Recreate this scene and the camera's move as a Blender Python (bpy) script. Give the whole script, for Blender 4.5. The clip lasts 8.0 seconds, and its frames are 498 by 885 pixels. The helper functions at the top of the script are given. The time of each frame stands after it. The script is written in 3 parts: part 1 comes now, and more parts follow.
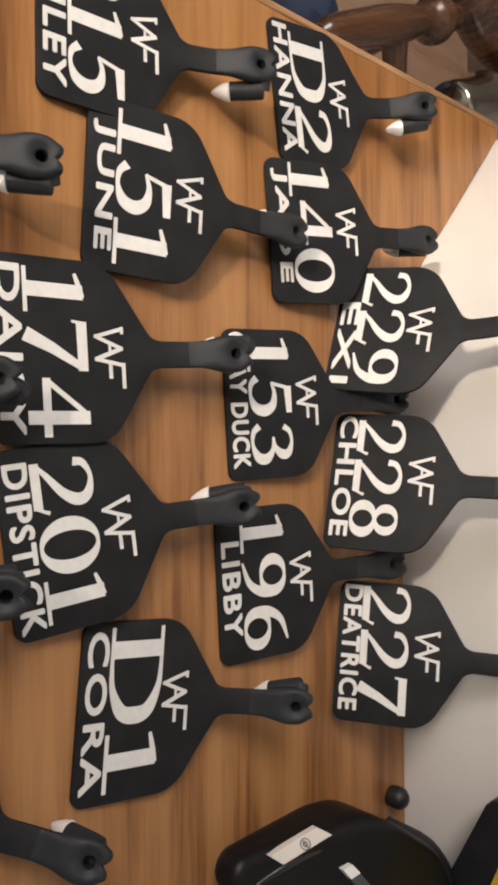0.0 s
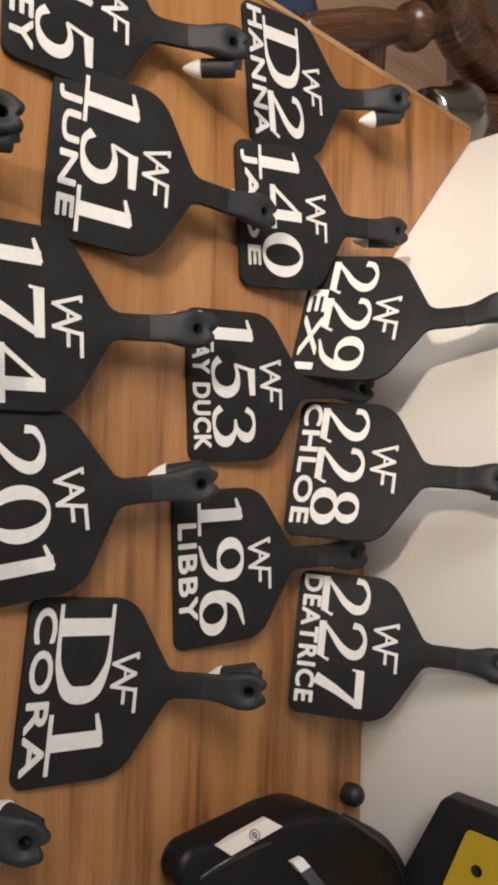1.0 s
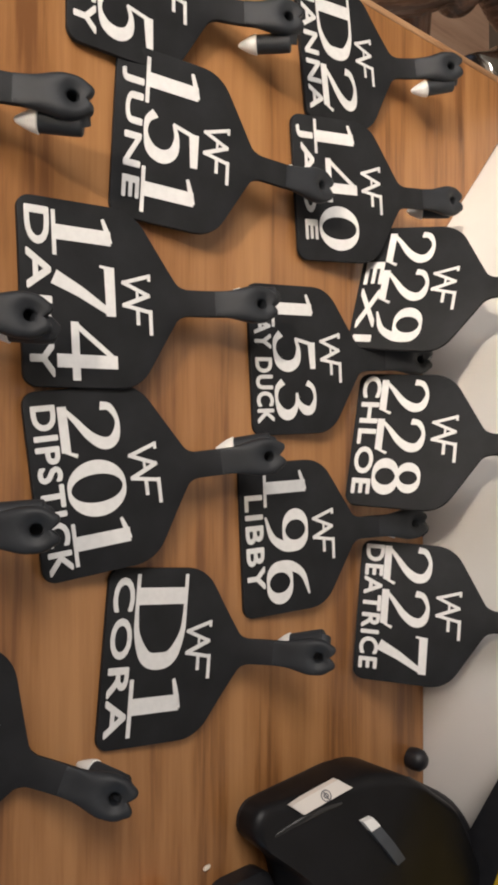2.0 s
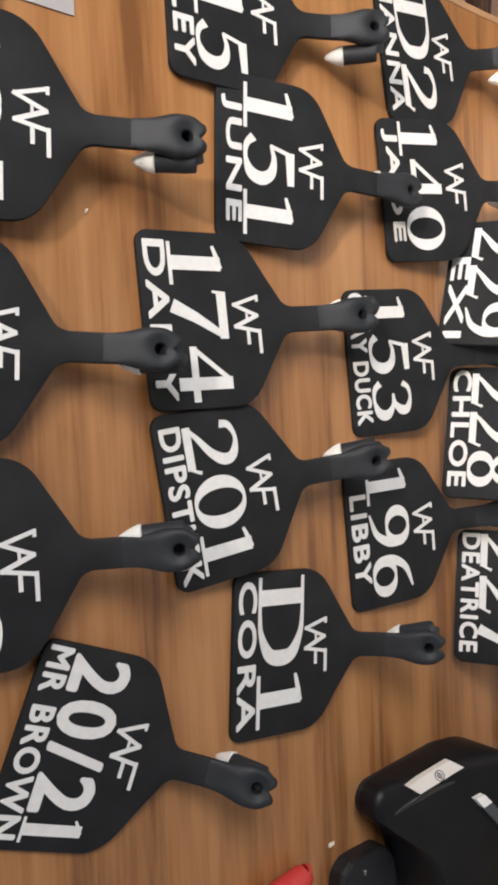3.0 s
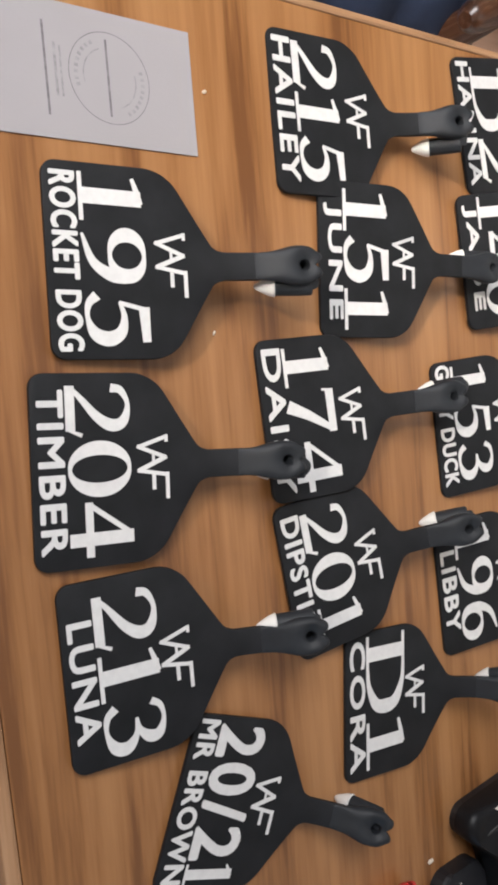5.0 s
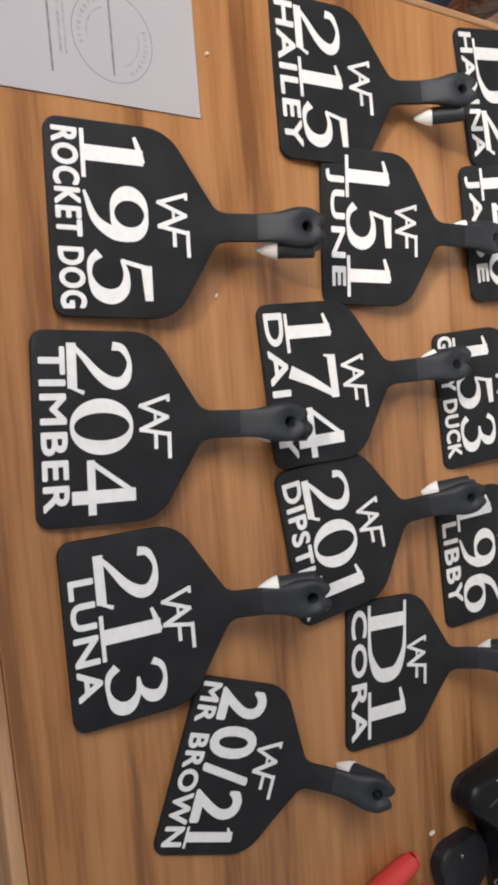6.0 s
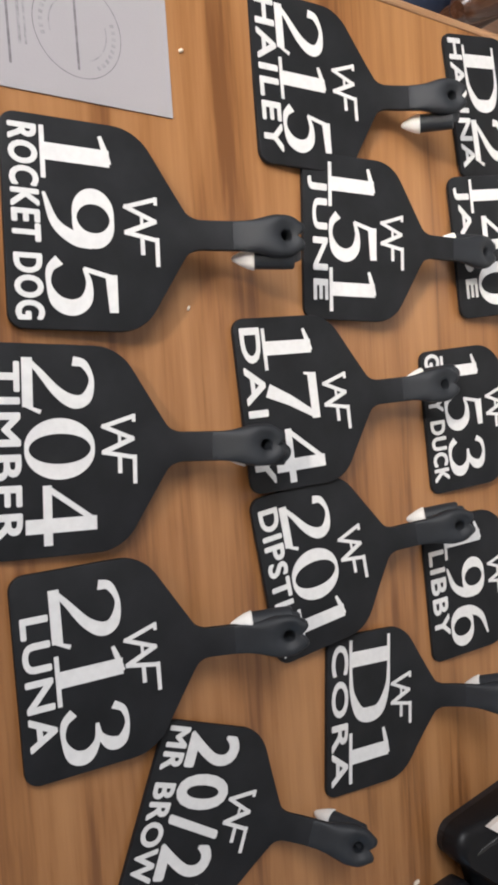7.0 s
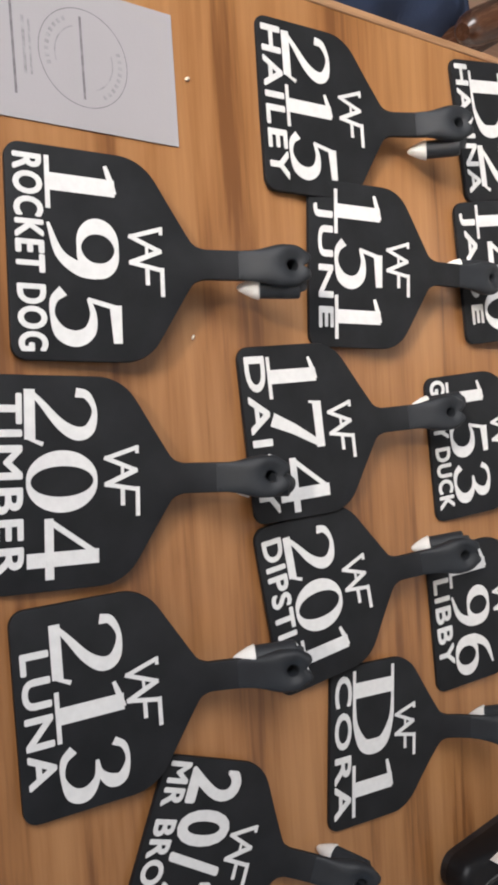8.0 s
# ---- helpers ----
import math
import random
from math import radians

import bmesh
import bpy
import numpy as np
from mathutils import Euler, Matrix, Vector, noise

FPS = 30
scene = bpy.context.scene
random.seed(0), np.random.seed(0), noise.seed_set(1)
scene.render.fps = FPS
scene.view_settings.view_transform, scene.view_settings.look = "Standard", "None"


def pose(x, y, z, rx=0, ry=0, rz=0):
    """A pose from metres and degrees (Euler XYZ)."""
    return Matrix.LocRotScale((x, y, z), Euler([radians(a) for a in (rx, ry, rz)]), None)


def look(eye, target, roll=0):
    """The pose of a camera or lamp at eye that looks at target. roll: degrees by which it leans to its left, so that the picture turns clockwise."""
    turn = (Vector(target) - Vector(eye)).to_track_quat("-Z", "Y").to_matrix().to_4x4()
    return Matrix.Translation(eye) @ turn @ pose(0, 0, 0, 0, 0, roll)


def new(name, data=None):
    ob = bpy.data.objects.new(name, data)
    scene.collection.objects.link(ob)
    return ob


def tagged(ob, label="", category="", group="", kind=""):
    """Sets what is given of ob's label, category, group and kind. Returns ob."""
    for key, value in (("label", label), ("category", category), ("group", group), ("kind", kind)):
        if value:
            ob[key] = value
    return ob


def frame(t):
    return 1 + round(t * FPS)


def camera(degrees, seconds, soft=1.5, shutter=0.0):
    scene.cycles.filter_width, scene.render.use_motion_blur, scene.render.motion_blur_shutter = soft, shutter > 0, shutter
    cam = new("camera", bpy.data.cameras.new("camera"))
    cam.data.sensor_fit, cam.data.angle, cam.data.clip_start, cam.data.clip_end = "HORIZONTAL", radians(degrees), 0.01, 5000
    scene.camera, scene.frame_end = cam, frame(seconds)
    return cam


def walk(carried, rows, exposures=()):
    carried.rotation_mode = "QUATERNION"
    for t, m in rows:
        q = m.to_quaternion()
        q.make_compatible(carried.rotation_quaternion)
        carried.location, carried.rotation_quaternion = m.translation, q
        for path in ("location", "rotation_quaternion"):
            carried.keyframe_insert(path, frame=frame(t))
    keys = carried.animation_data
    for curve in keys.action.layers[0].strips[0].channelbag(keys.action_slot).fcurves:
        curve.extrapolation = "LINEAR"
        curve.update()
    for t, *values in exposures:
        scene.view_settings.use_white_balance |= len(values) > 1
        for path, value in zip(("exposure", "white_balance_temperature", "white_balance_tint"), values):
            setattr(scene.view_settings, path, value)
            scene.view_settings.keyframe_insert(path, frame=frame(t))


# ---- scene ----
cam = camera(35.9, 8.0, soft=3.4)
PATH = [
    (0.0, 0.05309, -0.27993, 1.02134, 2.067, -42.906, 89.393),
    (0.5, 0.06666, -0.26967, 1.02104, 1.942, -44.296, 90.847),
    (1.0, 0.06932, -0.27029, 1.02154, 1.666, -44.773, 91.68),
    (1.5, 0.07404, -0.27423, 1.01972, 1.286, -43.691, 91.277),
    (3.0, 0.05251, -0.31731, 1.01228, 0.876, -38.661, 86.588),
    (3.5, 0.02825, -0.33358, 1.00763, -0.186, -37.515, 85.142),
    (4.0, -0.00108, -0.34421, 1.00923, -0.47, -36.986, 84.417),
    (4.5, -0.01452, -0.36248, 1.01632, -0.96, -36.953, 84.232),
    (6.0, 0.00459, -0.36711, 1.01725, -1.26, -36.549, 84.465),
    (6.5, 0.00934, -0.35729, 1.01587, -0.979, -36.937, 84.724),
    (7.0, 0.00335, -0.34889, 1.00132, -0.513, -37.593, 85.096),
    (7.5, -0.00065, -0.34317, 0.99679, -0.593, -37.731, 85.386),
    (8.0, -0.00493, -0.34717, 0.99789, -0.11, -37.512, 85.572),
]
walk(cam, [(t, pose(x, y, z, a, b, c)) for t, x, y, z, a, b, c in PATH], [(0.0, -0.10, 6750, 12), (1.6, -0.10, 6750, 12), (3.2, 0.13, 6150, 11), (8.0, 0.13, 6050, 11)])

# ---- light ----
world = bpy.data.worlds.new("world")
scene.world = world
world.use_nodes = True
wn = world.node_tree.nodes
sky = wn.new("ShaderNodeTexSky")
sky.sky_type, sky.sun_disc, sky.sun_elevation, sky.sun_rotation = "NISHITA", False, radians(30), radians(-60)
wn["Background"].inputs["Strength"].default_value = 0.1
world.node_tree.links.new(sky.outputs["Color"], wn["Background"].inputs["Color"])


def window_light(name, m, sx, sy, power, colour):
    lamp = bpy.data.lights.new(name, "AREA")
    lamp.shape, lamp.size, lamp.size_y, lamp.energy, lamp.color = "RECTANGLE", sx, sy, power, colour
    ob = new(name, lamp)
    ob.matrix_world = m
    return ob


# bright window in the west wall, narrow warm window behind the viewer, cool window in the east wall
window_light("window_light_west", look((-0.92, -0.76, 1.88), (0.04, -0.14, 0.76)), 0.66, 0.62, 20.5, (1.0, 0.955, 0.91))
south = window_light("window_light_south", look((-0.50, -1.55, 1.74), (-0.10, 0.04, 0.78)), 0.10, 0.10, 0.42, (1.0, 0.88, 0.73))
south.data.spread = radians(20)
window_light("window_light_east", look((1.95, -1.1, 1.6), (0.1, 0.0, 0.75)), 1.0, 1.1, 3.1, (0.58, 0.80, 1.0))


# ---- materials ----
def material(name):
    mat = bpy.data.materials.new(name)
    mat.use_nodes = True
    nt = mat.node_tree
    return mat, nt, nt.nodes["Principled BSDF"]


def node(nt, kind, **inputs):
    n = nt.nodes.new(kind)
    for k, v in inputs.items():
        n.inputs[k.replace("_", " ")].default_value = v
    return n


def ramp(nt, stops):
    n = nt.nodes.new("ShaderNodeValToRGB")
    n.color_ramp.elements[0].position, n.color_ramp.elements[0].color = stops[0][0], (*stops[0][1], 1)
    n.color_ramp.elements[1].position, n.color_ramp.elements[1].color = stops[-1][0], (*stops[-1][1], 1)
    for p, c in stops[1:-1]:
        e = n.color_ramp.elements.new(p)
        e.color = (*c, 1)
    return n


def plain(name, colour, rough, metal=0.0, vary=0.12, scale=40.0, bump=0.0, bump_scale=400.0, coat=0.0, spread=0.08, spec=0.5):
    """A surface with blotches of tone, uneven gloss and a fine grain."""
    mat, nt, bs = material(name)
    co = nt.nodes.new("ShaderNodeTexCoord")
    big = node(nt, "ShaderNodeTexNoise", Scale=scale, Detail=4.0)
    nt.links.new(co.outputs["Object"], big.inputs["Vector"])
    lo = tuple(c * (1 - vary) for c in colour)
    hi = tuple(min(1, c * (1 + vary)) for c in colour)
    r = ramp(nt, [(0.3, lo), (0.7, hi)])
    nt.links.new(big.outputs["Fac"], r.inputs["Fac"])
    nt.links.new(r.outputs["Color"], bs.inputs["Base Color"])
    g = node(nt, "ShaderNodeMapRange", To_Min=max(0.02, rough - spread), To_Max=rough + spread)
    nt.links.new(big.outputs["Fac"], g.inputs["Value"])
    nt.links.new(g.outputs["Result"], bs.inputs["Roughness"])
    bs.inputs["Metallic"].default_value = metal
    bs.inputs["Specular IOR Level"].default_value = spec
    bs.inputs["Coat Weight"].default_value = coat
    if bump:
        fine = node(nt, "ShaderNodeTexNoise", Scale=bump_scale, Detail=3.0)
        nt.links.new(co.outputs["Object"], fine.inputs["Vector"])
        b = node(nt, "ShaderNodeBump", Strength=bump, Distance=0.0004)
        nt.links.new(fine.outputs["Fac"], b.inputs["Height"])
        nt.links.new(b.outputs["Normal"], bs.inputs["Normal"])
    return mat


def wood(name, dark, mid, light, along="X", rough=0.36, coat=0.15):
    """Flat-sawn softwood: long growth bands, fine streaks and pores, running along one axis."""
    mat, nt, bs = material(name)
    co = nt.nodes.new("ShaderNodeTexCoord")
    stretch = {"X": (1.1, 14.0, 14.0), "Y": (14.0, 1.1, 14.0), "Z": (14.0, 14.0, 1.1)}[along]
    mp = node(nt, "ShaderNodeMapping", Scale=stretch)
    nt.links.new(co.outputs["Object"], mp.inputs["Vector"])
    bands = node(nt, "ShaderNodeTexNoise", Scale=2.6, Detail=5.0, Roughness=0.55, Distortion=0.5)
    nt.links.new(mp.outputs["Vector"], bands.inputs["Vector"])
    mp2 = node(nt, "ShaderNodeMapping", Scale=tuple(5.0 * s if s > 2 else 3.2 * s for s in stretch))
    nt.links.new(co.outputs["Object"], mp2.inputs["Vector"])
    streak = node(nt, "ShaderNodeTexNoise", Scale=3.2, Detail=4.0, Roughness=0.6)
    nt.links.new(mp2.outputs["Vector"], streak.inputs["Vector"])
    mix = node(nt, "ShaderNodeMath")
    mix.operation = "MULTIPLY_ADD"
    mix.inputs[1].default_value = 0.36
    nt.links.new(streak.outputs["Fac"], mix.inputs[0])
    half = node(nt, "ShaderNodeMath")
    half.operation = "MULTIPLY"
    half.inputs[1].default_value = 0.66
    nt.links.new(bands.outputs["Fac"], half.inputs[0])
    nt.links.new(half.outputs["Value"], mix.inputs[2])
    r = ramp(nt, [(0.39, dark), (0.475, mid), (0.545, tuple(0.5 * (a + b) for a, b in zip(mid, light))), (0.65, light)])
    nt.links.new(mix.outputs["Value"], r.inputs["Fac"])
    nt.links.new(r.outputs["Color"], bs.inputs["Base Color"])
    g = node(nt, "ShaderNodeMapRange", To_Min=rough - 0.07, To_Max=rough + 0.12)
    nt.links.new(streak.outputs["Fac"], g.inputs["Value"])
    nt.links.new(g.outputs["Result"], bs.inputs["Roughness"])
    bs.inputs["Coat Weight"].default_value, bs.inputs["Coat Roughness"].default_value = coat, 0.3
    b = node(nt, "ShaderNodeBump", Strength=0.25, Distance=0.0005)
    nt.links.new(streak.outputs["Fac"], b.inputs["Height"])
    nt.links.new(b.outputs["Normal"], bs.inputs["Normal"])
    return mat


M_DESK = wood("oiled_pine", (0.185, 0.075, 0.025), (0.315, 0.140, 0.048), (0.43, 0.213, 0.084))
M_EDGE = wood("pine_edge_band", (0.24, 0.12, 0.055), (0.40, 0.22, 0.11), (0.52, 0.31, 0.17), rough=0.45)
M_EDGE_Y = wood("pine_edge_band_side", (0.24, 0.12, 0.055), (0.40, 0.22, 0.11), (0.52, 0.31, 0.17), along="Y", rough=0.45)
M_CHAIR = wood("dark_stained_wood", (0.035, 0.014, 0.007), (0.095, 0.039, 0.019), (0.17, 0.075, 0.036), along="Z", rough=0.24, coat=0.7)
M_TAG = plain("black_tag_plastic", (0.0165, 0.0172, 0.0190), 0.58, vary=0.25, scale=60, bump=0.07, bump_scale=1400, spec=0.16)
M_HEAD = plain("black_moulded_plastic", (0.018, 0.0205, 0.0245), 0.56, vary=0.15, scale=90, bump=0.06, bump_scale=1200, spec=0.35)
M_INK = plain("white_engraved_fill", (0.73, 0.725, 0.715), 0.55, vary=0.05, scale=300, bump=0.35, bump_scale=2200)
M_TIP = plain("white_nylon_tip", (0.82, 0.81, 0.78), 0.35, vary=0.04, scale=120)
M_WALL = plain("white_wall_paint", (0.76, 0.74, 0.705), 0.6, vary=0.035, scale=9, bump=0.4, bump_scale=120)
M_ROOM = plain("room_paint", (0.62, 0.58, 0.52), 0.75, vary=0.05, scale=3)
M_FLOOR = wood("floor_boards", (0.44, 0.25, 0.16), (0.56, 0.34, 0.225), (0.64, 0.42, 0.29), along="Y", rough=0.4)
M_CARD = plain("grey_white_card", (0.39, 0.372, 0.385), 0.6, vary=0.02, scale=30, bump=0.1, bump_scale=900)
M_PENCIL = plain("grey_print", (0.19, 0.18, 0.19), 0.6, vary=0.3, scale=500)
M_PRINT_PALE = plain("pale_grey_print", (0.32, 0.31, 0.32), 0.6, vary=0.2, scale=500)
M_GLOSS = plain("black_gloss_casing", (0.007, 0.007, 0.008), 0.40, vary=0.25, scale=40, coat=0.0, spread=0.05, spec=0.22)
M_STRIP = plain("grey_plastic", (0.050, 0.056, 0.066), 0.45, vary=0.15, scale=90)
M_RIM = plain("black_polished_rim", (0.012, 0.012, 0.013), 0.24, vary=0.2, scale=60, spread=0.04, spec=0.7)
M_MATT = plain("black_matt_casing", (0.012, 0.012, 0.0145), 0.5, vary=0.2, scale=80, bump=0.3, bump_scale=900)
M_LABEL = plain("cream_sticker_paper", (0.72, 0.67, 0.62), 0.5, vary=0.03, scale=60)
M_STEEL = plain("polished_steel", (0.62, 0.61, 0.58), 0.16, metal=1.0, vary=0.06, scale=60)
M_YELLOW = plain("yellow_plastic", (0.62, 0.42, 0.03), 0.42, vary=0.08, scale=50, bump=0.2, bump_scale=900)
M_RED = plain("red_rubber_grip", (0.55, 0.045, 0.04), 0.38, vary=0.12, scale=60)
M_NAVY = plain("navy_cloth", (0.006, 0.007, 0.012), 0.9, vary=0.35, scale=22, bump=0.8, bump_scale=700)
M_DENIM = plain("blue_denim", (0.034, 0.050, 0.098), 0.9, vary=0.3, scale=25, bump=0.8, bump_scale=700)
M_CRUMB = plain("pale_plastic_crumb", (0.72, 0.62, 0.50), 0.5, vary=0.1, scale=300)


# ---- building helpers ----
def empty(name, m):
    ob = new(name)
    ob.empty_display_size = 0.02
    ob.matrix_world = m
    return ob


def mesh_of(name, bm, mat, smooth=False):
    bmesh.ops.recalc_face_normals(bm, faces=bm.faces[:])
    me = bpy.data.meshes.new(name)
    bm.to_mesh(me)
    bm.free()
    me.materials.append(mat)
    if smooth:
        for p in me.polygons:
            p.use_smooth = True
        me.set_sharp_from_angle(angle=radians(38))
    return me


def part(name, bm, mat, parent=None, label="", m=None, smooth=False):
    me = bm if isinstance(bm, bpy.types.Mesh) else mesh_of(name, bm, mat, smooth)
    ob = new(name, me)
    if parent is not None:
        ob.parent = parent
    if m is not None:
        ob.matrix_basis = m
    return tagged(ob, label) if label else ob


def slab(outline, z0, z1, bevel=0.0, segments=2):
    """A prism over a flat outline, with its upper rim rounded."""
    bm = bmesh.new()
    low = [bm.verts.new((x, y, z0)) for x, y in outline]
    high = [bm.verts.new((x, y, z1)) for x, y in outline]
    bm.faces.new(low[::-1])
    top = bm.faces.new(high)
    n = len(outline)
    for i in range(n):
        bm.faces.new((low[i], low[(i + 1) % n], high[(i + 1) % n], high[i]))
    if bevel:
        bmesh.ops.bevel(bm, geom=list(top.edges), offset=bevel, segments=segments, affect="EDGES", profile=0.5)
    return bm


def box(x0, x1, y0, y1, z0, z1, bevel=0.0, segments=2):
    bm = bmesh.new()
    bmesh.ops.create_cube(bm, size=1.0)
    for v in bm.verts:
        v.co = (x0 if v.co.x < 0 else x1, y0 if v.co.y < 0 else y1, z0 if v.co.z < 0 else z1)
    if bevel:
        bmesh.ops.bevel(bm, geom=bm.edges[:], offset=bevel, segments=segments, affect="EDGES", profile=0.5)
    return bm


def lathe(profile, steps=32):
    """A turned body round z from (radius, height) pairs, closed at both ends."""
    bm = bmesh.new()
    rings = []
    for r, z in profile:
        rings.append([bm.verts.new((r * math.cos(2 * math.pi * i / steps), r * math.sin(2 * math.pi * i / steps), z)) for i in range(steps)])
    for a, b in zip(rings, rings[1:]):
        for i in range(steps):
            bm.faces.new((a[i], a[(i + 1) % steps], b[(i + 1) % steps], b[i]))
    bm.faces.new(rings[0][::-1])
    bm.faces.new(rings[-1])
    return bm


def spline(points, per=8):
    """Catmull-Rom through points of any dimension."""
    pts = [np.array(p, float) for p in points]
    ext = [2 * pts[0] - pts[1], *pts, 2 * pts[-1] - pts[-2]]
    out = []
    for a, b, c, d in zip(ext, ext[1:], ext[2:], ext[3:]):
        for k in range(per):
            t = k / per
            out.append(0.5 * (2 * b + (c - a) * t + (2 * a - 5 * b + 4 * c - d) * t * t + (3 * b - a - 3 * c + d) * t ** 3))
    out.append(pts[-1])
    return out


def tube(points, steps=14, per=8, flat=1.0):
    """A round body along a smooth line of (x, y, z, radius)."""
    bm = bmesh.new()
    line = spline(points, per)
    rings = []
    for i, p in enumerate(line):
        d = Vector((line[min(i + 1, len(line) - 1)] - line[max(i - 1, 0)])[:3]).normalized()
        side = d.cross(Vector((0, 0, 1)))
        side = side.normalized() if side.length > 1e-3 else Vector((1, 0, 0))
        up = side.cross(d)
        c, rad = Vector(p[:3]), float(p[3])
        rings.append([bm.verts.new(c + rad * (math.cos(a) * side + flat * math.sin(a) * up)) for a in [2 * math.pi * k / steps for k in range(steps)]])
    for a, b in zip(rings, rings[1:]):
        for i in range(steps):
            bm.faces.new((a[i], a[(i + 1) % steps], b[(i + 1) % steps], b[i]))
    bm.faces.new(rings[0][::-1])
    bm.faces.new(rings[-1])
    return bm


def rounded(points, radius, steps=5):
    """An outline with its corners rounded; radius may be one number or one for each corner."""
    n = len(points)
    rads = radius if isinstance(radius, (list, tuple)) else [radius] * n
    out = []
    for i in range(n):
        p, a, b = Vector(points[i]), Vector(points[i - 1]), Vector(points[(i + 1) % n])
        u, v = (a - p).normalized(), (b - p).normalized()
        ang = u.angle(v)
        if rads[i] <= 0:
            out.append(tuple(p))
            continue
        d = min(rads[i] / math.tan(ang / 2), 0.49 * (a - p).length, 0.49 * (b - p).length)
        r = d * math.tan(ang / 2)
        c = p + (u + v).normalized() * (r / math.sin(ang / 2))
        s, e = p + u * d - c, p + v * d - c
        turn = math.atan2(s.x * e.y - s.y * e.x, s.dot(e))
        for k in range(steps + 1):
            w = turn * k / steps
            out.append((c.x + s.x * math.cos(w) - s.y * math.sin(w), c.y + s.x * math.sin(w) + s.y * math.cos(w)))
    return out


# ---- structure ----
DESK = 0.743
FOOT = [(-0.1800, 0.2262), (-0.0735, 0.1312), (-0.035, 0.1095), (0.02, 0.106), (1.3, 0.100)]   # foot of the white wall along the desk


def prism(outline, z0, z1):
    return slab(outline, z0, z1)


floor = tagged(part("floor", box(-1.26, 2.2, -1.7, 2.0, -0.1, 0.0), M_FLOOR), "brown boarded floor of the room", "floor", kind="structure")
ceiling = tagged(part("ceiling", box(-1.26, 2.3, -1.7, 2.1, 2.5, 2.6), M_ROOM), "plain painted ceiling", "ceiling", kind="structure")


def wall_with_opening(name, x0, x1, y0, y1, oy0, oy1, oz0, oz1):
    bm = bmesh.new()
    for a, b, c, d in ((y0, oy0, 0, 2.5), (oy1, y1, 0, 2.5), (oy0, oy1, 0, oz0), (oy0, oy1, oz1, 2.5)):
        piece = bpy.data.meshes.new("piece")
        tmp = box(x0, x1, a, b, c, d)
        tmp.to_mesh(piece)
        tmp.free()
        bm.from_mesh(piece)
        bpy.data.meshes.remove(piece)
    return tagged(part(name, bm, M_ROOM), "plain painted room wall with a window opening", "wall", kind="structure")


west = wall_with_opening("wall_west", 0.0, 0.1, -1.6, 2.0, -1.16, -0.34, 1.50, 2.26)
west.location.x = -1.04
east = wall_with_opening("wall_east", 0.0, 0.1, -1.6, 2.0, -1.4, -0.5, 1.0, 2.2)
east.location.x = 2.2
south_wall = wall_with_opening("wall_south", 0.0, 0.1, -1.04, 2.3, -0.76, -0.24, 1.42, 2.06)
south_wall.matrix_world = pose(0, -1.6, 0, 0, 0, -90)
tagged(part("wall_back", box(-1.04, 2.3, 2.0, 2.1, 0, 2.5), M_ROOM), "plain painted room wall", "wall", kind="structure")
wall_north = tagged(part("wall_north", prism([*FOOT, (1.3, 1.9), (-0.1800, 1.9)], 0.0, 2.49), M_WALL, smooth=True),
                    "white painted wall with an angled corner behind the desk", "wall", kind="structure")

# ---- desk ----
desk = empty("desk", pose(0, 0, 0))
tagged(desk, "orange-brown pine desk fitted against a white wall", "desk")
GAP = 0.0012
back = [(x, y - GAP) for x, y in FOOT]


def left_x(y, off=0.0):
    """The desk's left edge, which runs slightly askew to the rows of tags."""
    return -0.1812 - 0.0175 * (y + 0.146) + off


def near_y(x, off=0.0):
    return -0.2820 + 0.0200 * (x - 0.184) + off


part("desktop", slab([(left_x(-0.288, 0.0002), near_y(-0.178, 0.0002)), (1.0, near_y(1.0, 0.0002)), (1.0, 0.099), *[p for p in back[::-1] if p[0] < 1.0][:-1], (-0.1795, 0.2240), (left_x(0.2258, 0.0002), 0.2258)], DESK - 0.028, DESK), M_DESK, desk)
part("edge_band", slab([(left_x(-0.294, -0.0045), near_y(-0.18, -0.0062)), (1.0, near_y(1.0, -0.0062)), (1.0, near_y(1.0)), (left_x(-0.288, -0.0045), near_y(-0.18))], DESK - 0.030, DESK + 0.0006, 0.0015), M_EDGE, desk, "paler solid wood edge band")
part("edge_band", slab([(left_x(-0.289, -0.0045), -0.2886), (left_x(-0.289), -0.2886), (left_x(0.2258), 0.2258), (left_x(0.2258, -0.0045), 0.2258)], DESK - 0.030, DESK + 0.0006, 0.0015), M_EDGE_Y, desk, "paler solid wood edge band")
for lx, ly in ((-0.13, -0.23), (0.93, -0.23), (-0.13, 0.09), (0.93, 0.05)):
    part("leg", box(lx - 0.025, lx + 0.025, ly - 0.025, ly + 0.025, 0.0, DESK - 0.0285, 0.003), M_DESK, desk)


# ---- ear tags ----
MM = 0.001
HALF = [(37.0, -0.6), (37.3, 48.4), (7.0, 67.0), (5.7, 71.0), (5.7, 89.5)]


def tag_outline():
    right = [(x * MM, y * MM) for x, y in HALF]
    left = [(-x, y) for x, y in right[::-1]]
    r = [0.0055, 0.0165, 0.006, 0.006, 0.0]
    return rounded(right + left, r + r[::-1], 6)


BEND_FROM, BEND_TO = 0.045, 0.085


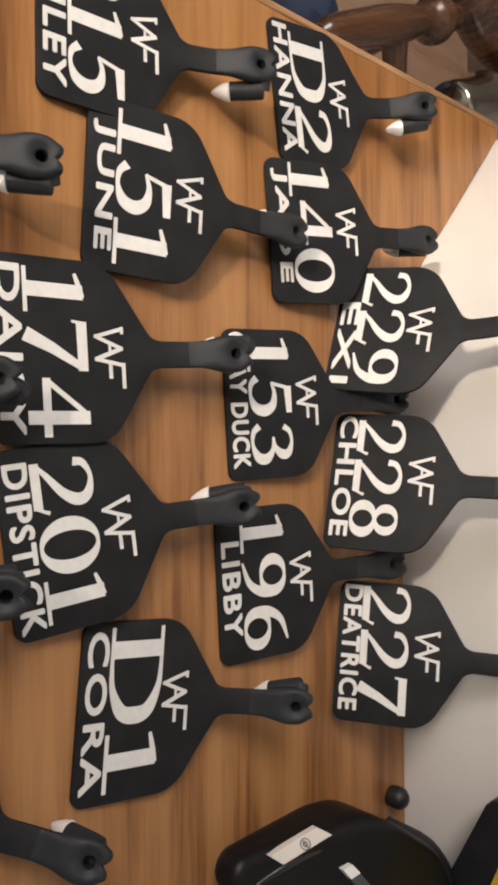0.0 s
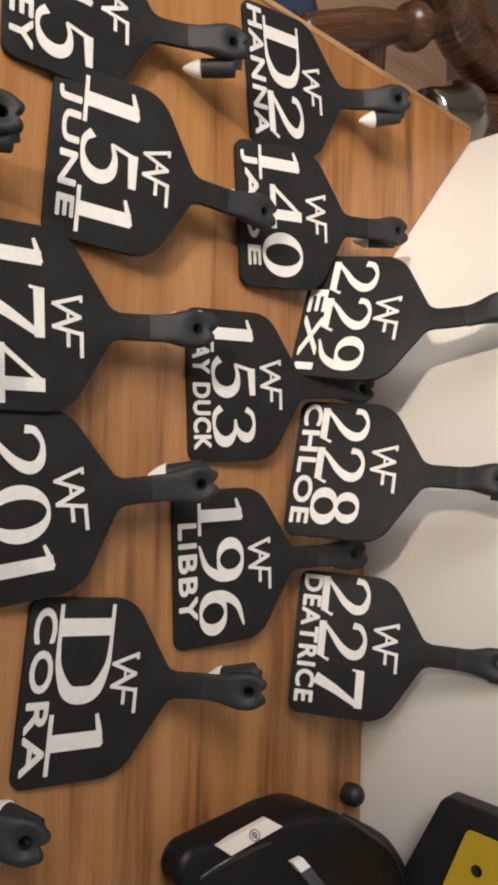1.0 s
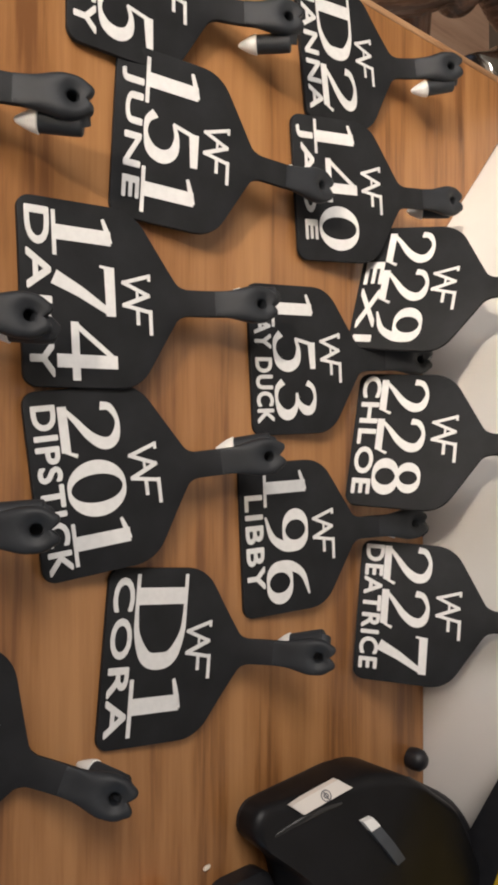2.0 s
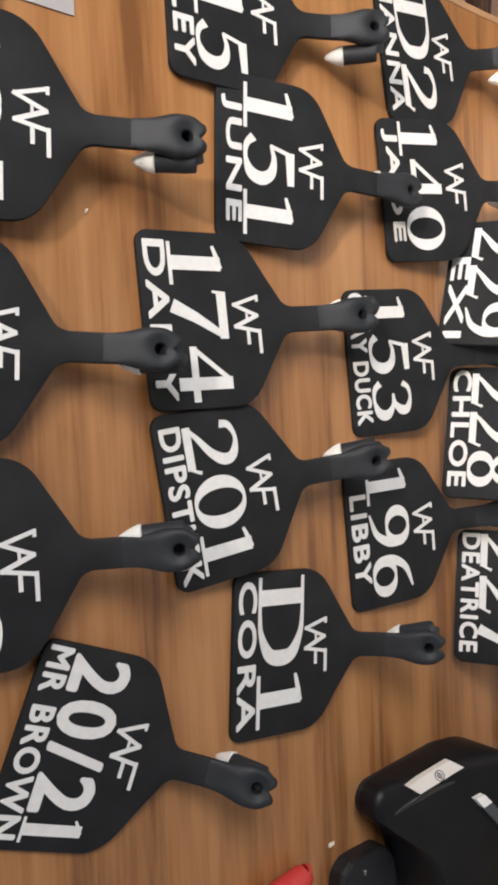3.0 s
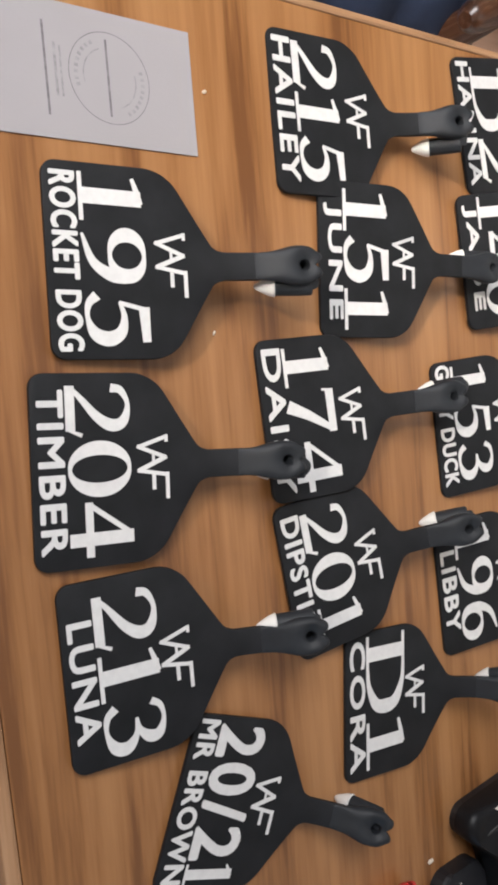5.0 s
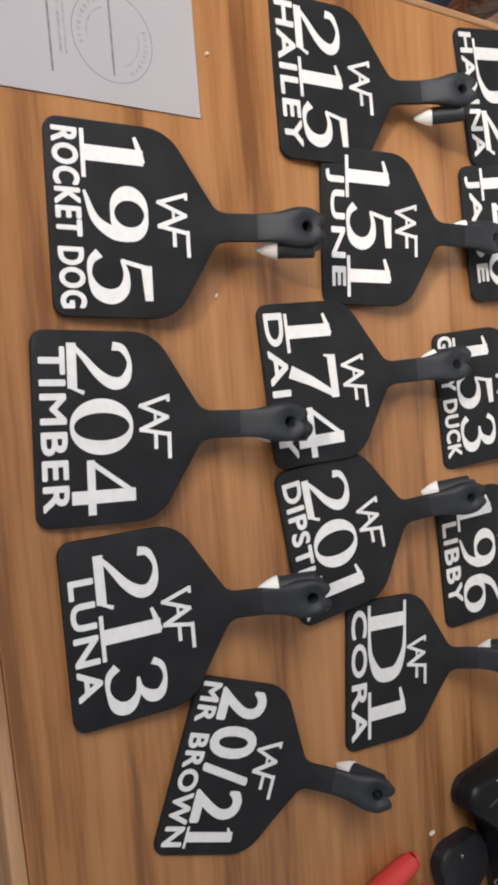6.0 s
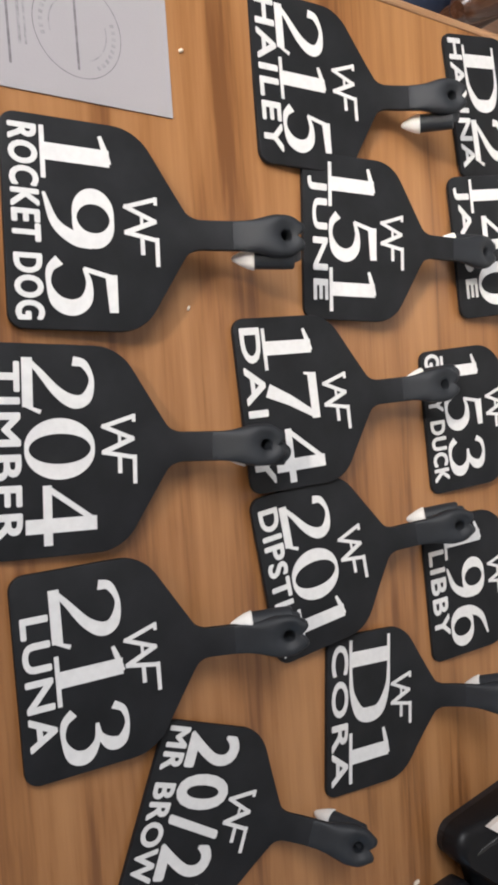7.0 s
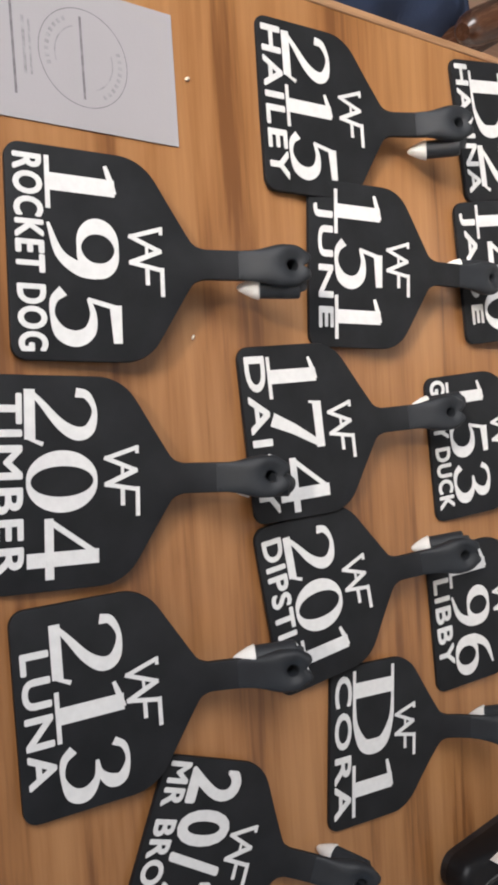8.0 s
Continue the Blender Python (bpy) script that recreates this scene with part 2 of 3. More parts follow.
def bent(v, w, degrees):
    """Height and rise of a point at length v and lift w over the face of a tag whose neck curls up evenly by an angle."""
    turn = radians(degrees)
    if v <= BEND_FROM or abs(turn) < 1e-5:
        return v, w
    k = turn / (BEND_TO - BEND_FROM)
    a = k * (min(v, BEND_TO) - BEND_FROM)
    rest = max(0.0, v - BEND_TO)
    y = BEND_FROM + math.sin(a) / k + rest * math.cos(a) - w * math.sin(a)
    return y, (1 - math.cos(a)) / k + rest * math.sin(a) + w * math.cos(a)


def curled(me, degrees, dy=0.0):
    """A copy of a flat mesh on the tag's face, curled with it."""
    me = me.copy()
    for v in me.vertices:
        v.co.y, v.co.z = bent(v.co.y + dy, v.co.z, degrees)
    me.update()
    return me


def half_width(v):
    """Half the tag's width at length v: square foot, straight sides, round shoulders, narrow neck."""
    line = [p for p in tag_outline() if p[0] > 0]
    line.sort(key=lambda p: p[1])
    return float(np.interp(v, [p[1] for p in line], [p[0] for p in line]))


def panel_mesh():
    """The flat plate in closely set rows, so that it can be curled; its rim is rounded."""
    bm = bmesh.new()
    foot = -0.0006
    rows = [foot + 0.0055 * (1 - math.cos(math.pi * i / 16)) for i in range(9)] + [foot + 0.0055 + i * 0.0015 for i in range(1, 57)]
    rings = []
    for n, v in enumerate(rows):
        if n == 0:
            w = 0.0317
        elif v < foot + 0.0055:
            w = 0.0315 + math.sqrt(max(0.0, 0.0055 ** 2 - (foot + 0.0055 - v) ** 2))
        else:
            w = half_width(v)
        low = 0.0004 if n in (0, len(rows) - 1) else 0.0
        rings.append([bm.verts.new((x, v, z)) for x, z in ((-w, -0.0020), (-w, -0.0007), (-w + 0.0002, -0.0002), (-w + 0.0008, -low), (0.0, -low), (w - 0.0008, -low), (w - 0.0002, -0.0002), (w, -0.0007), (w, -0.0020), (0.0, -0.0020))])
    for a, b in zip(rings, rings[1:]):
        for i in range(10):
            bm.faces.new((a[i], a[(i + 1) % 10], b[(i + 1) % 10], b[i]))
    bm.faces.new(rings[0][::-1])
    bm.faces.new(rings[-1])
    return mesh_of("panel", bm, M_TAG, True)


PANEL = panel_mesh()


def head_mesh():
    """The moulded head round the hole: it swells out of the neck, dips to a small hole and ends in a notch between two nubs."""
    bm = bmesh.new()
    steps = 72
    shares = (0.0, 0.10, 0.24, 0.42, 0.60, 0.76, 0.89, 0.97, 1.0)
    loops = [[] for _ in range(len(shares) + 2)]

    def flank(y):
        u = min(1.0, max(0.0, (y + 16.0) / 13.0))
        return 5.72 + 2.38 * u * u * (3 - 2 * u)

    for i in range(steps):
        a = 2 * math.pi * i / steps
        c, s = math.cos(a), math.sin(a)
        outer = 8.1
        if s < 0:
            outer = 3.0
            while outer < 21.0 and abs(outer * c) < flank(outer * s) and -outer * s < 20.5:
                outer += 0.1
        away = abs(math.degrees(a) - 90)
        if away < 52:
            outer = 8.1 + 0.9 * math.exp(-((away - 30) / 11) ** 2) - 3.0 * max(0.0, 1 - away / 17) ** 0.8
        for k, z in enumerate((-7.0, 0.2)):
            loops[k].append(bm.verts.new((c * 2.2 * MM, s * 2.2 * MM, z * MM)))
        for k, f in enumerate(shares):
            rad = 2.4 + (outer - 2.4) * f
            y = rad * s
            swell = min(1.0, max(0.0, (y + 20.5) / 15.0))
            swell = swell * swell * (3 - 2 * swell)
            rim = math.sqrt(max(0.0, 1 - f ** 5))
            dish = 1 - 0.70 * math.exp(-((rad - 2.0) / 2.6) ** 2)
            bend = -3.0 * (max(0.0, -y - 3.0) / 17.5) ** 1.15
            loops[k + 2].append(bm.verts.new((c * rad * MM, y * MM, (bend + 0.03 + (0.2 * rim + 2.3 * rim * dish - 0.5 * (1 - rim)) * swell - 0.5 * (1 - swell) * max(0.0, f - 0.97) / 0.03 * (abs(c) > 0.3)) * MM)))
    for p, q in zip(loops, loops[1:]):
        for i in range(steps):
            bm.faces.new((p[i], p[(i + 1) % steps], q[(i + 1) % steps], q[i]))
    under = [bm.verts.new((v.co.x * 0.985, v.co.y * 0.985, min(-2.6 * MM, v.co.z - 2.0 * MM))) for v in loops[-1]]
    for i in range(steps):
        j = (i + 1) % steps
        bm.faces.new((loops[-1][i], loops[-1][j], under[j], under[i]))
        bm.faces.new((under[i], under[j], loops[0][j], loops[0][i]))
    bm.faces.new([bm.verts.new((2.3 * MM * math.cos(2 * math.pi * i / 20), 2.3 * MM * math.sin(2 * math.pi * i / 20), -6.9 * MM)) for i in range(20)])
    me = mesh_of("head", bm, M_HEAD, True)
    me.set_sharp_from_angle(angle=radians(60))
    return me


HEAD = head_mesh()


def ribbon(bm, line, z0, z1):
    """A stroke whose width changes along its line of (x, y, width)."""
    L, R = [], []
    closed = math.dist(line[0][:2], line[-1][:2]) < 1e-7
    line = line[:-1] if closed else line
    count = len(line)
    for i, p in enumerate(line):
        nxt, prv = ((i + 1) % count, i - 1) if closed else (min(i + 1, count - 1), max(i - 1, 0))
        d = np.array(line[nxt][:2]) - np.array(line[prv][:2])
        n = np.array((-d[1], d[0])) / max(np.hypot(*d), 1e-9)
        L.append(np.array(p[:2]) + n * p[2] / 2)
        R.append(np.array(p[:2]) - n * p[2] / 2)
    tl, tr = [bm.verts.new((*p, z1)) for p in L], [bm.verts.new((*p, z1)) for p in R]
    bl, br = [bm.verts.new((*p, z0)) for p in L], [bm.verts.new((*p, z0)) for p in R]
    for i in range(count if closed else count - 1):
        j = (i + 1) % count
        bm.faces.new((tl[i], tr[i], tr[j], tl[j]))
        bm.faces.new((bl[i], tl[i], tl[j], bl[j]))
        bm.faces.new((tr[i], br[i], br[j], tr[j]))
    if closed:
        return
    bm.faces.new((bl[0], br[0], tr[0], tl[0]))
    bm.faces.new((tl[-1], tr[-1], br[-1], bl[-1]))


def oval(cx, cy, rx, ry, thin, thick, start=0.0):
    out = []
    for i in range(41):
        a = start + 2 * math.pi * i / 40
        out.append((cx + rx * math.cos(a), cy + ry * math.sin(a), thin + thick * abs(math.cos(a)) ** 1.4))
    return out


SIX = [oval(0.38, 0.30, 0.245, 0.27, 0.05, 0.135), spline([(0.125, 0.33, 0.18), (0.15, 0.58, 0.165), (0.30, 0.84, 0.11), (0.62, 0.985, 0.035)])]
STROKES = {
    "0": (0.76, [oval(0.38, 0.5, 0.28, 0.465, 0.05, 0.145)]),
    "1": (0.56, [[(0.27, 0.02, 0.20), (0.27, 0.97, 0.20)], [(0.0, 0.028, 0.055), (0.56, 0.028, 0.055)], spline([(0.33, 0.965, 0.06), (0.17, 0.90, 0.07), (0.03, 0.84, 0.045)])]),
    "2": (0.74, [spline([(0.075, 0.70, 0.12), (0.11, 0.86, 0.10), (0.30, 0.965, 0.065), (0.52, 0.89, 0.14), (0.575, 0.71, 0.17), (0.46, 0.48, 0.13), (0.22, 0.24, 0.08), (0.06, 0.07, 0.05)]),
                 [(0.045, 0.065, 0.13), (0.64, 0.065, 0.13)], [(0.625, 0.03, 0.03), (0.70, 0.24, 0.055)]]),
    "3": (0.70, [spline([(0.09, 0.78, 0.10), (0.17, 0.92, 0.08), (0.34, 0.965, 0.06), (0.51, 0.87, 0.14), (0.52, 0.71, 0.16), (0.40, 0.56, 0.08), (0.25, 0.525, 0.04)]),
                 spline([(0.25, 0.525, 0.04), (0.45, 0.50, 0.08), (0.585, 0.34, 0.17), (0.55, 0.15, 0.16), (0.36, 0.035, 0.06), (0.17, 0.06, 0.09), (0.07, 0.20, 0.12)])]),
    "4": (0.78, [[(0.49, 0.97, 0.07), (0.06, 0.31, 0.07)], [(0.03, 0.305, 0.11), (0.76, 0.305, 0.11)], [(0.52, 0.0, 0.18), (0.52, 1.0, 0.18)]]),
    "5": (0.72, [[(0.20, 0.925, 0.15), (0.62, 0.945, 0.11)], [(0.235, 0.97, 0.06), (0.15, 0.53, 0.055)],
                 spline([(0.14, 0.54, 0.045), (0.32, 0.60, 0.08), (0.50, 0.54, 0.15), (0.58, 0.35, 0.19), (0.52, 0.14, 0.16), (0.34, 0.035, 0.06), (0.17, 0.06, 0.09), (0.07, 0.19, 0.13)])]),
    "6": (0.74, SIX),
    "7": (0.72, [[(0.05, 0.92, 0.15), (0.68, 0.925, 0.14)], [(0.075, 0.97, 0.05), (0.05, 0.76, 0.035)], [(0.63, 0.90, 0.09), (0.40, 0.42, 0.15), (0.24, 0.0, 0.20)]]),
    "8": (0.74, [oval(0.37, 0.745, 0.205, 0.215, 0.05, 0.11), oval(0.37, 0.27, 0.25, 0.24, 0.055, 0.13)]),
    "9": (0.74, [[(0.74 - x, 1 - y, w) for x, y, w in s] for s in SIX]),
    "D": (1.02, [[(0.24, 0.02, 0.21), (0.24, 0.98, 0.21)], [(0.02, 0.975, 0.05), (0.44, 0.975, 0.05)], [(0.02, 0.025, 0.05), (0.44, 0.025, 0.05)],
                 spline([(0.40, 0.975, 0.05), (0.62, 0.94, 0.08), (0.84, 0.76, 0.17), (0.89, 0.50, 0.21), (0.84, 0.24, 0.17), (0.62, 0.06, 0.08), (0.40, 0.025, 0.05)])]),
}
TOP = 0.00018


def digit(ch, x0, x1, y0, y1):
    """One serif numeral filled into its box on the tag's face."""
    adv, strokes = STROKES[ch]
    bm = bmesh.new()
    sx, sy = (x1 - x0) / adv, y1 - y0
    s = math.sqrt(sx * sy)
    for k, line in enumerate(strokes):
        ribbon(bm, [(x0 + x * sx, y0 + y * sy, w * s * 1.04) for x, y, w in line], -0.0003, TOP + 0.00002 * k)
    return mesh_of("digit", bm, M_INK)


def lettering(text, x0, x1, y0, y1, bold):
    """Sans capitals in the built-in font, fitted to a box and cut with a round tool of that radius in millimetres."""
    cu = bpy.data.curves.new("lettering", "FONT")
    cu.body, cu.extrude, cu.resolution_u, cu.space_character = text, 0.02, 4, 1.12
    tmp = new("lettering_curve", cu)
    me = bpy.data.meshes.new_from_object(tmp.evaluated_get(bpy.context.evaluated_depsgraph_get()))
    bpy.data.objects.remove(tmp)
    r = bold * MM
    co = np.empty(len(me.vertices) * 3)
    me.vertices.foreach_get("co", co)
    co = co.reshape(-1, 3)
    lo, hi = co.min(0), co.max(0)
    co[:, 0] = x0 + r + (co[:, 0] - lo[0]) / (hi[0] - lo[0]) * (x1 - x0 - 2 * r)
    co[:, 1] = y0 + r + (co[:, 1] - lo[1]) / (hi[1] - lo[1]) * (y1 - y0 - 2 * r)
    co[:, 2] = np.where(co[:, 2] > 0, TOP, -0.0003)
    faces = [tuple(p.vertices) for p in me.polygons]
    verts, polys = [], []
    for k in range(9):
        a = math.pi * k / 4
        step = (0, 0) if k == 8 else (r * math.cos(a), r * math.sin(a))
        base = len(verts)
        verts += [(x + step[0], y + step[1], z + 0.000008 * k) for x, y, z in co]
        polys += [tuple(v + base for v in f) for f in faces]
    bpy.data.meshes.remove(me)
    me = bpy.data.meshes.new("lettering")
    me.from_pydata(verts, [], polys)
    me.materials.append(M_INK)
    me.update()
    return me


def mark_mesh():
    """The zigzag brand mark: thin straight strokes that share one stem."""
    bm = bmesh.new()
    w = 1.55
    for k, line in enumerate((
            [(-11.9, 51.2, w), (-8.2, 39.6, w)], [(-8.6, 39.2, w), (-3.6, 51.6, w)], [(-4.0, 51.6, w * 1.15), (1.2, 39.4, w * 1.15)], [(0.9, 39.2, w), (3.2, 52.0, w)],
            [(-12.8, 51.6, 1.3), (-9.9, 51.6, 1.3)], [(-6.2, 46.0, 1.1), (-1.6, 46.0, 1.1)], [(2.2, 51.7, w), (12.8, 51.7, w)], [(1.8, 46.0, w), (8.8, 46.0, w)])):
        ribbon(bm, [(x * MM, y * MM, v * MM) for x, y, v in line], -0.0003, TOP + 0.00002 * k)
    return mesh_of("brand_mark", bm, M_INK)


MARK = mark_mesh()
STEM = mesh_of("pin", lathe([(0.0036, 0.0), (0.0043, -0.0006), (0.0044, -0.005), (0.0043, -0.010), (0.0042, -0.0158)], 24), M_HEAD, True)
TIP = mesh_of("tip", lathe([(0.0043, -0.0159), (0.0047, -0.0162), (0.0040, -0.0188), (0.0025, -0.0220), (0.0012, -0.0243), (0.0004, -0.0249)], 24), M_TIP, True)

# number, name, name span, number span, offset of the brand mark, foot (x, y, z), turn, tilt, twist, curl of the neck,
# length to the hole, pin (side, start, slope, swing)
TAGS = [
    ("195", "ROCKET DOG", (-33.2, 34.0), (-33.3, 33.8), (0.1, 3.0), -0.0616, -0.2499, 0.7460, -2.5, 8.2, -1.4, 16.4, 105.4, (7.6, 5.0, 70.0, -2.0)),
    ("204", "TIMBER", (-30.8, 30.8), (-33.5, 33.6), (0.2, 1.6), 0.0164, -0.2634, 0.7454, -3.7, 6.0, -0.4, 20.1, 104.3, (4.0, 9.4, 66.0, 0.0)),
    ("213", "LUNA", (-22.3, 24.9), (-31.7, 34.8), (1.4, -0.6), 0.0967, -0.2592, 0.7458, -0.0, 7.9, -0.6, 26.6, 102.3, (-6.0, 3.0, 84.0, 3.0)),
    ("20/21", "MR BROWN", (-35.0, 33.4), (-34.8, 34.2), (-0.1, 0.7), 0.1602, -0.2170, 0.7462, -22.9, 1.0, 1.6, 36.8, 102.7, (-4.0, 3.0, 50.0, 0.0)),
    ("215", "HAILEY", (-33.3, 31.6), (-33.8, 32.4), (-0.4, 3.1), -0.1318, -0.1357, 0.7449, -0.2, 4.3, -1.8, 24.0, 104.2, (9.4, 3.0, 62.0, -2.0)),
    ("151", "JUNE", (-26.3, 28.5), (-33.4, 33.3), (-0.2, 2.0), -0.0660, -0.1142, 0.7457, -2.8, 11.1, 1.2, -3.4, 107.0, (-5.4, 4.0, 60.0, -3.0)),
    ("174", "DAISY", (-32.9, 33.4), (-32.3, 35.0), (1.9, 2.4), 0.0083, -0.1555, 0.7469, 1.9, 6.5, -2.9, 17.5, 104.5, (-5.0, 9.4, 74.0, 2.0)),
    ("201", "DIPSTICK", (-31.4, 34.3), (-31.6, 32.6), (0.6, 1.4), 0.0842, -0.1499, 0.7472, 7.5, 6.2, -1.2, 25.1, 102.6, (-6.0, 3.0, 66.0, 3.0)),
    ("D1", "CORA", (-33.2, 32.0), (-35.4, 32.8), (-1.3, 0.2), 0.1541, -0.1177, 0.7451, -5.2, 3.7, -0.2, 44.1, 102.7, (-8.0, 3.0, 68.0, 15.0)),
    ("153", "GRAY DUCK", (-35.4, 31.0), (-33.8, 30.8), (-1.2, 2.8), 0.0245, -0.0370, 0.7450, 3.6, 8.9, 0.0, 13.3, 104.0, (-4.0, 9.4, 60.0, 0.0)),
    ("196", "LIBBY", (-21.8, 23.8), (-33.2, 33.2), (0.9, 2.1), 0.1120, -0.0427, 0.7450, 3.1, 10.0, 0.0, 13.0, 103.0, (4.0, 9.4, 60.0, 0.0)),
    ("140", "JADE", (-31.4, 26.6), (-35.2, 31.7), (-1.9, 2.3), -0.0660, -0.0082, 0.7467, 4.9, 13.0, 0.1, 1.9, 104.2, (4.0, 3.0, 48.0, -6.0)),
    ("D2", "HANNA", (-34.5, 32.0), (-32.2, 32.2), (-0.5, 1.2), -0.1410, -0.0030, 0.7458, 7.0, 3.0, -0.8, 30.0, 103.0, (8.0, 3.0, 78.0, 6.0)),
    ("229", "EXI", (-15.0, 33.4), (-34.2, 34.0), (0.4, -0.2), -0.0220, 0.0399, 0.7479, -20.7, 65.7, 2.8, 0.4, 104.5, (9.0, 9.4, 60.0, 0.0)),
    ("228", "CHLOE", (-35.4, 31.0), (-34.5, 31.4), (-1.7, 1.4), 0.0605, 0.0329, 0.7494, -19.4, 63.3, 5.5, 0.0, 104.5, (6.0, 9.4, 60.0, 0.0)),
    ("227", "DEATRICE", (-35.0, 31.2), (-36.2, 32.4), (-1.3, 1.6), 0.1530, 0.0400, 0.7465, -8.0, 51.0, 0.6, 9.0, 104.5, (6.0, 9.4, 60.0, 0.0)),
]


def ear_tag(number, name, name_span, num_span, mark_at, x, y, z, turn, tilt, twist, curl, hole, pin_at):
    leaning = tilt > 40
    root = empty("ear_tag", pose(x, y, z, 0, 0, turn) @ pose(0, 0, 0, tilt) @ (pose(0, 0, 0, 0, 0, twist) if leaning else pose(0, 0, 0, 0, twist)))
    where = "leaning on the wall" if leaning else "lying on the desk"
    tagged(root, f"black plastic cattle ear tag, number {number}, {where}", "ear tag", "ear tags on the desk")
    sideways = 9.0 * MM if number == "229" else 0.0
    shape = PANEL.copy()
    for v in shape.vertices:
        v.co.x -= sideways * (max(0.0, v.co.y - 0.060) / 0.044) ** 2
        v.co.y *= 1 + max(0.0, v.co.y - 0.066) / 0.0225 * (hole - 104.5) * MM / v.co.y if v.co.y > 0.066 else 1.0
    part("panel", curled(shape, curl), None, root)
    hy, hz = bent(hole * MM, 0.0006, curl)
    head = part("head", HEAD, None, root, m=pose(-sideways, hy, hz, curl, 0, 0) @ pose(0, 0, 0, 0, 0, math.degrees(sideways / 0.026)) @ pose(0, 0, 0, -7))
    part("brand_mark", curled(MARK, curl, mark_at[1] * MM), None, root, "white zigzag brand mark", m=pose(mark_at[0] * MM, 0, 0))
    a, b = num_span[0] * MM, num_span[1] * MM
    low, high = (12.2 * MM, 37.4 * MM) if leaning else (12.8 * MM, 38.3 * MM)
    if "/" in number:
        wide = {"/": 0.55, "1": 0.48}
        unit = (b - a) / sum(wide.get(c, 0.80) for c in number)
        at = a
        for c in number:
            w = wide.get(c, 0.80) * unit
            if c == "1":
                part("digit", digit(c, at + 0.03 * unit, at + w - 0.01 * unit, low, high), None, root)
            else:
                part("digit", lettering(c, at + 0.05 * unit, at + w - 0.05 * unit, low, high, 0.8), None, root, "white sans-serif character")
            at += w
    else:
        widths = [STROKES[c][0] for c in number]
        gap = 0.03
        unit = (b - a) / (sum(widths) + gap * (len(number) - 1))
        at = a
        for c, w in zip(number, widths):
            part("digit", digit(c, at, at + w * unit, low, high), None, root)
            at += (w + gap) * unit
    part("lettering", lettering(name, name_span[0] * MM, name_span[1] * MM, 1.9 * MM, 11.9 * MM, 0.42), None, root, "white engraved capitals")
    # the lug at the side of the head and the pin that runs back from it down to a white point
    reach, start, slope, swing = pin_at
    side = 1 if reach > 0 else -1
    out = reach * MM
    if leaning:
        lug = tube([(side * 3 * MM, 0.002, -0.0006, 0.0036), (out * 0.8, 0.0045, -0.0016, 0.0042), (out, 0.0035, -0.0030, 0.0040), (out, -0.004, -0.0036, 0.0036)], 12, 5)
        part("lug", lug, M_HEAD, head, smooth=True)
        return root
    lug = tube([(side * 2 * MM, 0.0010, -0.0020, 0.0034), (out * 0.6, start * MM * 0.6, -0.0032, 0.0040), (out, start * MM - 0.001, -0.0052, 0.0042)], 16, 6)
    part("lug", lug, M_HEAD, head, smooth=True)
    pin = part("pin", STEM, None, head, m=pose(out, start * MM, -0.0040, -slope, 0, swing))
    part("tip", TIP, None, pin, "white pointed tip")
    return root


for row in TAGS:
    ear_tag(*row)


# ---- small things on the desk ----
card = empty("business_card", pose(-0.1317, -0.2227, DESK))
tagged(card, "grey-white printed card lying flat on the desk", "card")
part("sheet", slab([(-0.0251, -0.0447), (0.0250, -0.0447), (0.0250, 0.0447), (-0.0251, 0.0447)], 0.0002, 0.0007), M_CARD, card)


def ring_print(cx, cy, rx, ry, w, z, a0=0.0, a1=360.0):
    bm = bmesh.new()
    ribbon(bm, [(cx + rx * math.cos(radians(a)), cy + ry * math.sin(radians(a)), w) for a in np.linspace(a0, a1, 65)], 0.0006, z)
    return bm


part("printed_ring", ring_print(-0.0003, 0.0066, 0.0172, 0.0172, 0.00028, 0.00074), M_PENCIL, card, "thin grey printed circle")
part("printed_arc", ring_print(-0.0003, 0.0066, 0.0112, 0.0112, 0.0005, 0.00074, 20, 105), M_PRINT_PALE, card, "pale grey printed arc")
part("printed_arc", ring_print(-0.0003, 0.0066, 0.0112, 0.0112, 0.0005, 0.00074, 200, 285), M_PRINT_PALE, card, "pale grey printed arc")
for i in range(9):
    a = 28 + 9.5 * i
    for b in (a, a + 180):
        part("printed_bar", ring_print(-0.0003, 0.0066, 0.0143, 0.0143, 0.0016, 0.00074, b, b + 5.0), M_PRINT_PALE, card)
for y, x0, x1, w, mat in ((0.0058, -0.0148, 0.0142, 0.0009, M_PENCIL), (-0.0197, -0.0172, 0.0168, 0.0009, M_PENCIL), (-0.0158, -0.0100, 0.0096, 0.0011, M_PRINT_PALE), (-0.0136, -0.0092, 0.0094, 0.0008, M_PRINT_PALE)):
    bm = bmesh.new()
    ribbon(bm, [(x0, y, w), (x1, y, w)], 0.0006, 0.00074)
    part("printed_line", bm, mat, card)


def crumb(x, y, r, turn):
    bm = bmesh.new()
    bmesh.ops.create_icosphere(bm, subdivisions=2, radius=r)
    for v in bm.verts:
        v.co *= 1 + 0.35 * noise.noise(v.co * 900 + Vector((x, y, 0)) * 1000)
        v.co.y *= 1.9
    ob = part("plastic_crumb", bm, M_CRUMB, m=pose(x, y, DESK + r * 0.72, 0, 0, turn), smooth=True)
    return tagged(ob, "tiny pale plastic shaving lying on the desk", "crumb", "plastic crumbs")


crumb(-0.134, -0.172, 0.0007, 25)
crumb(-0.033, -0.177, 0.0006, 60)
crumb(0.2572, -0.0632, 0.0011, 10)

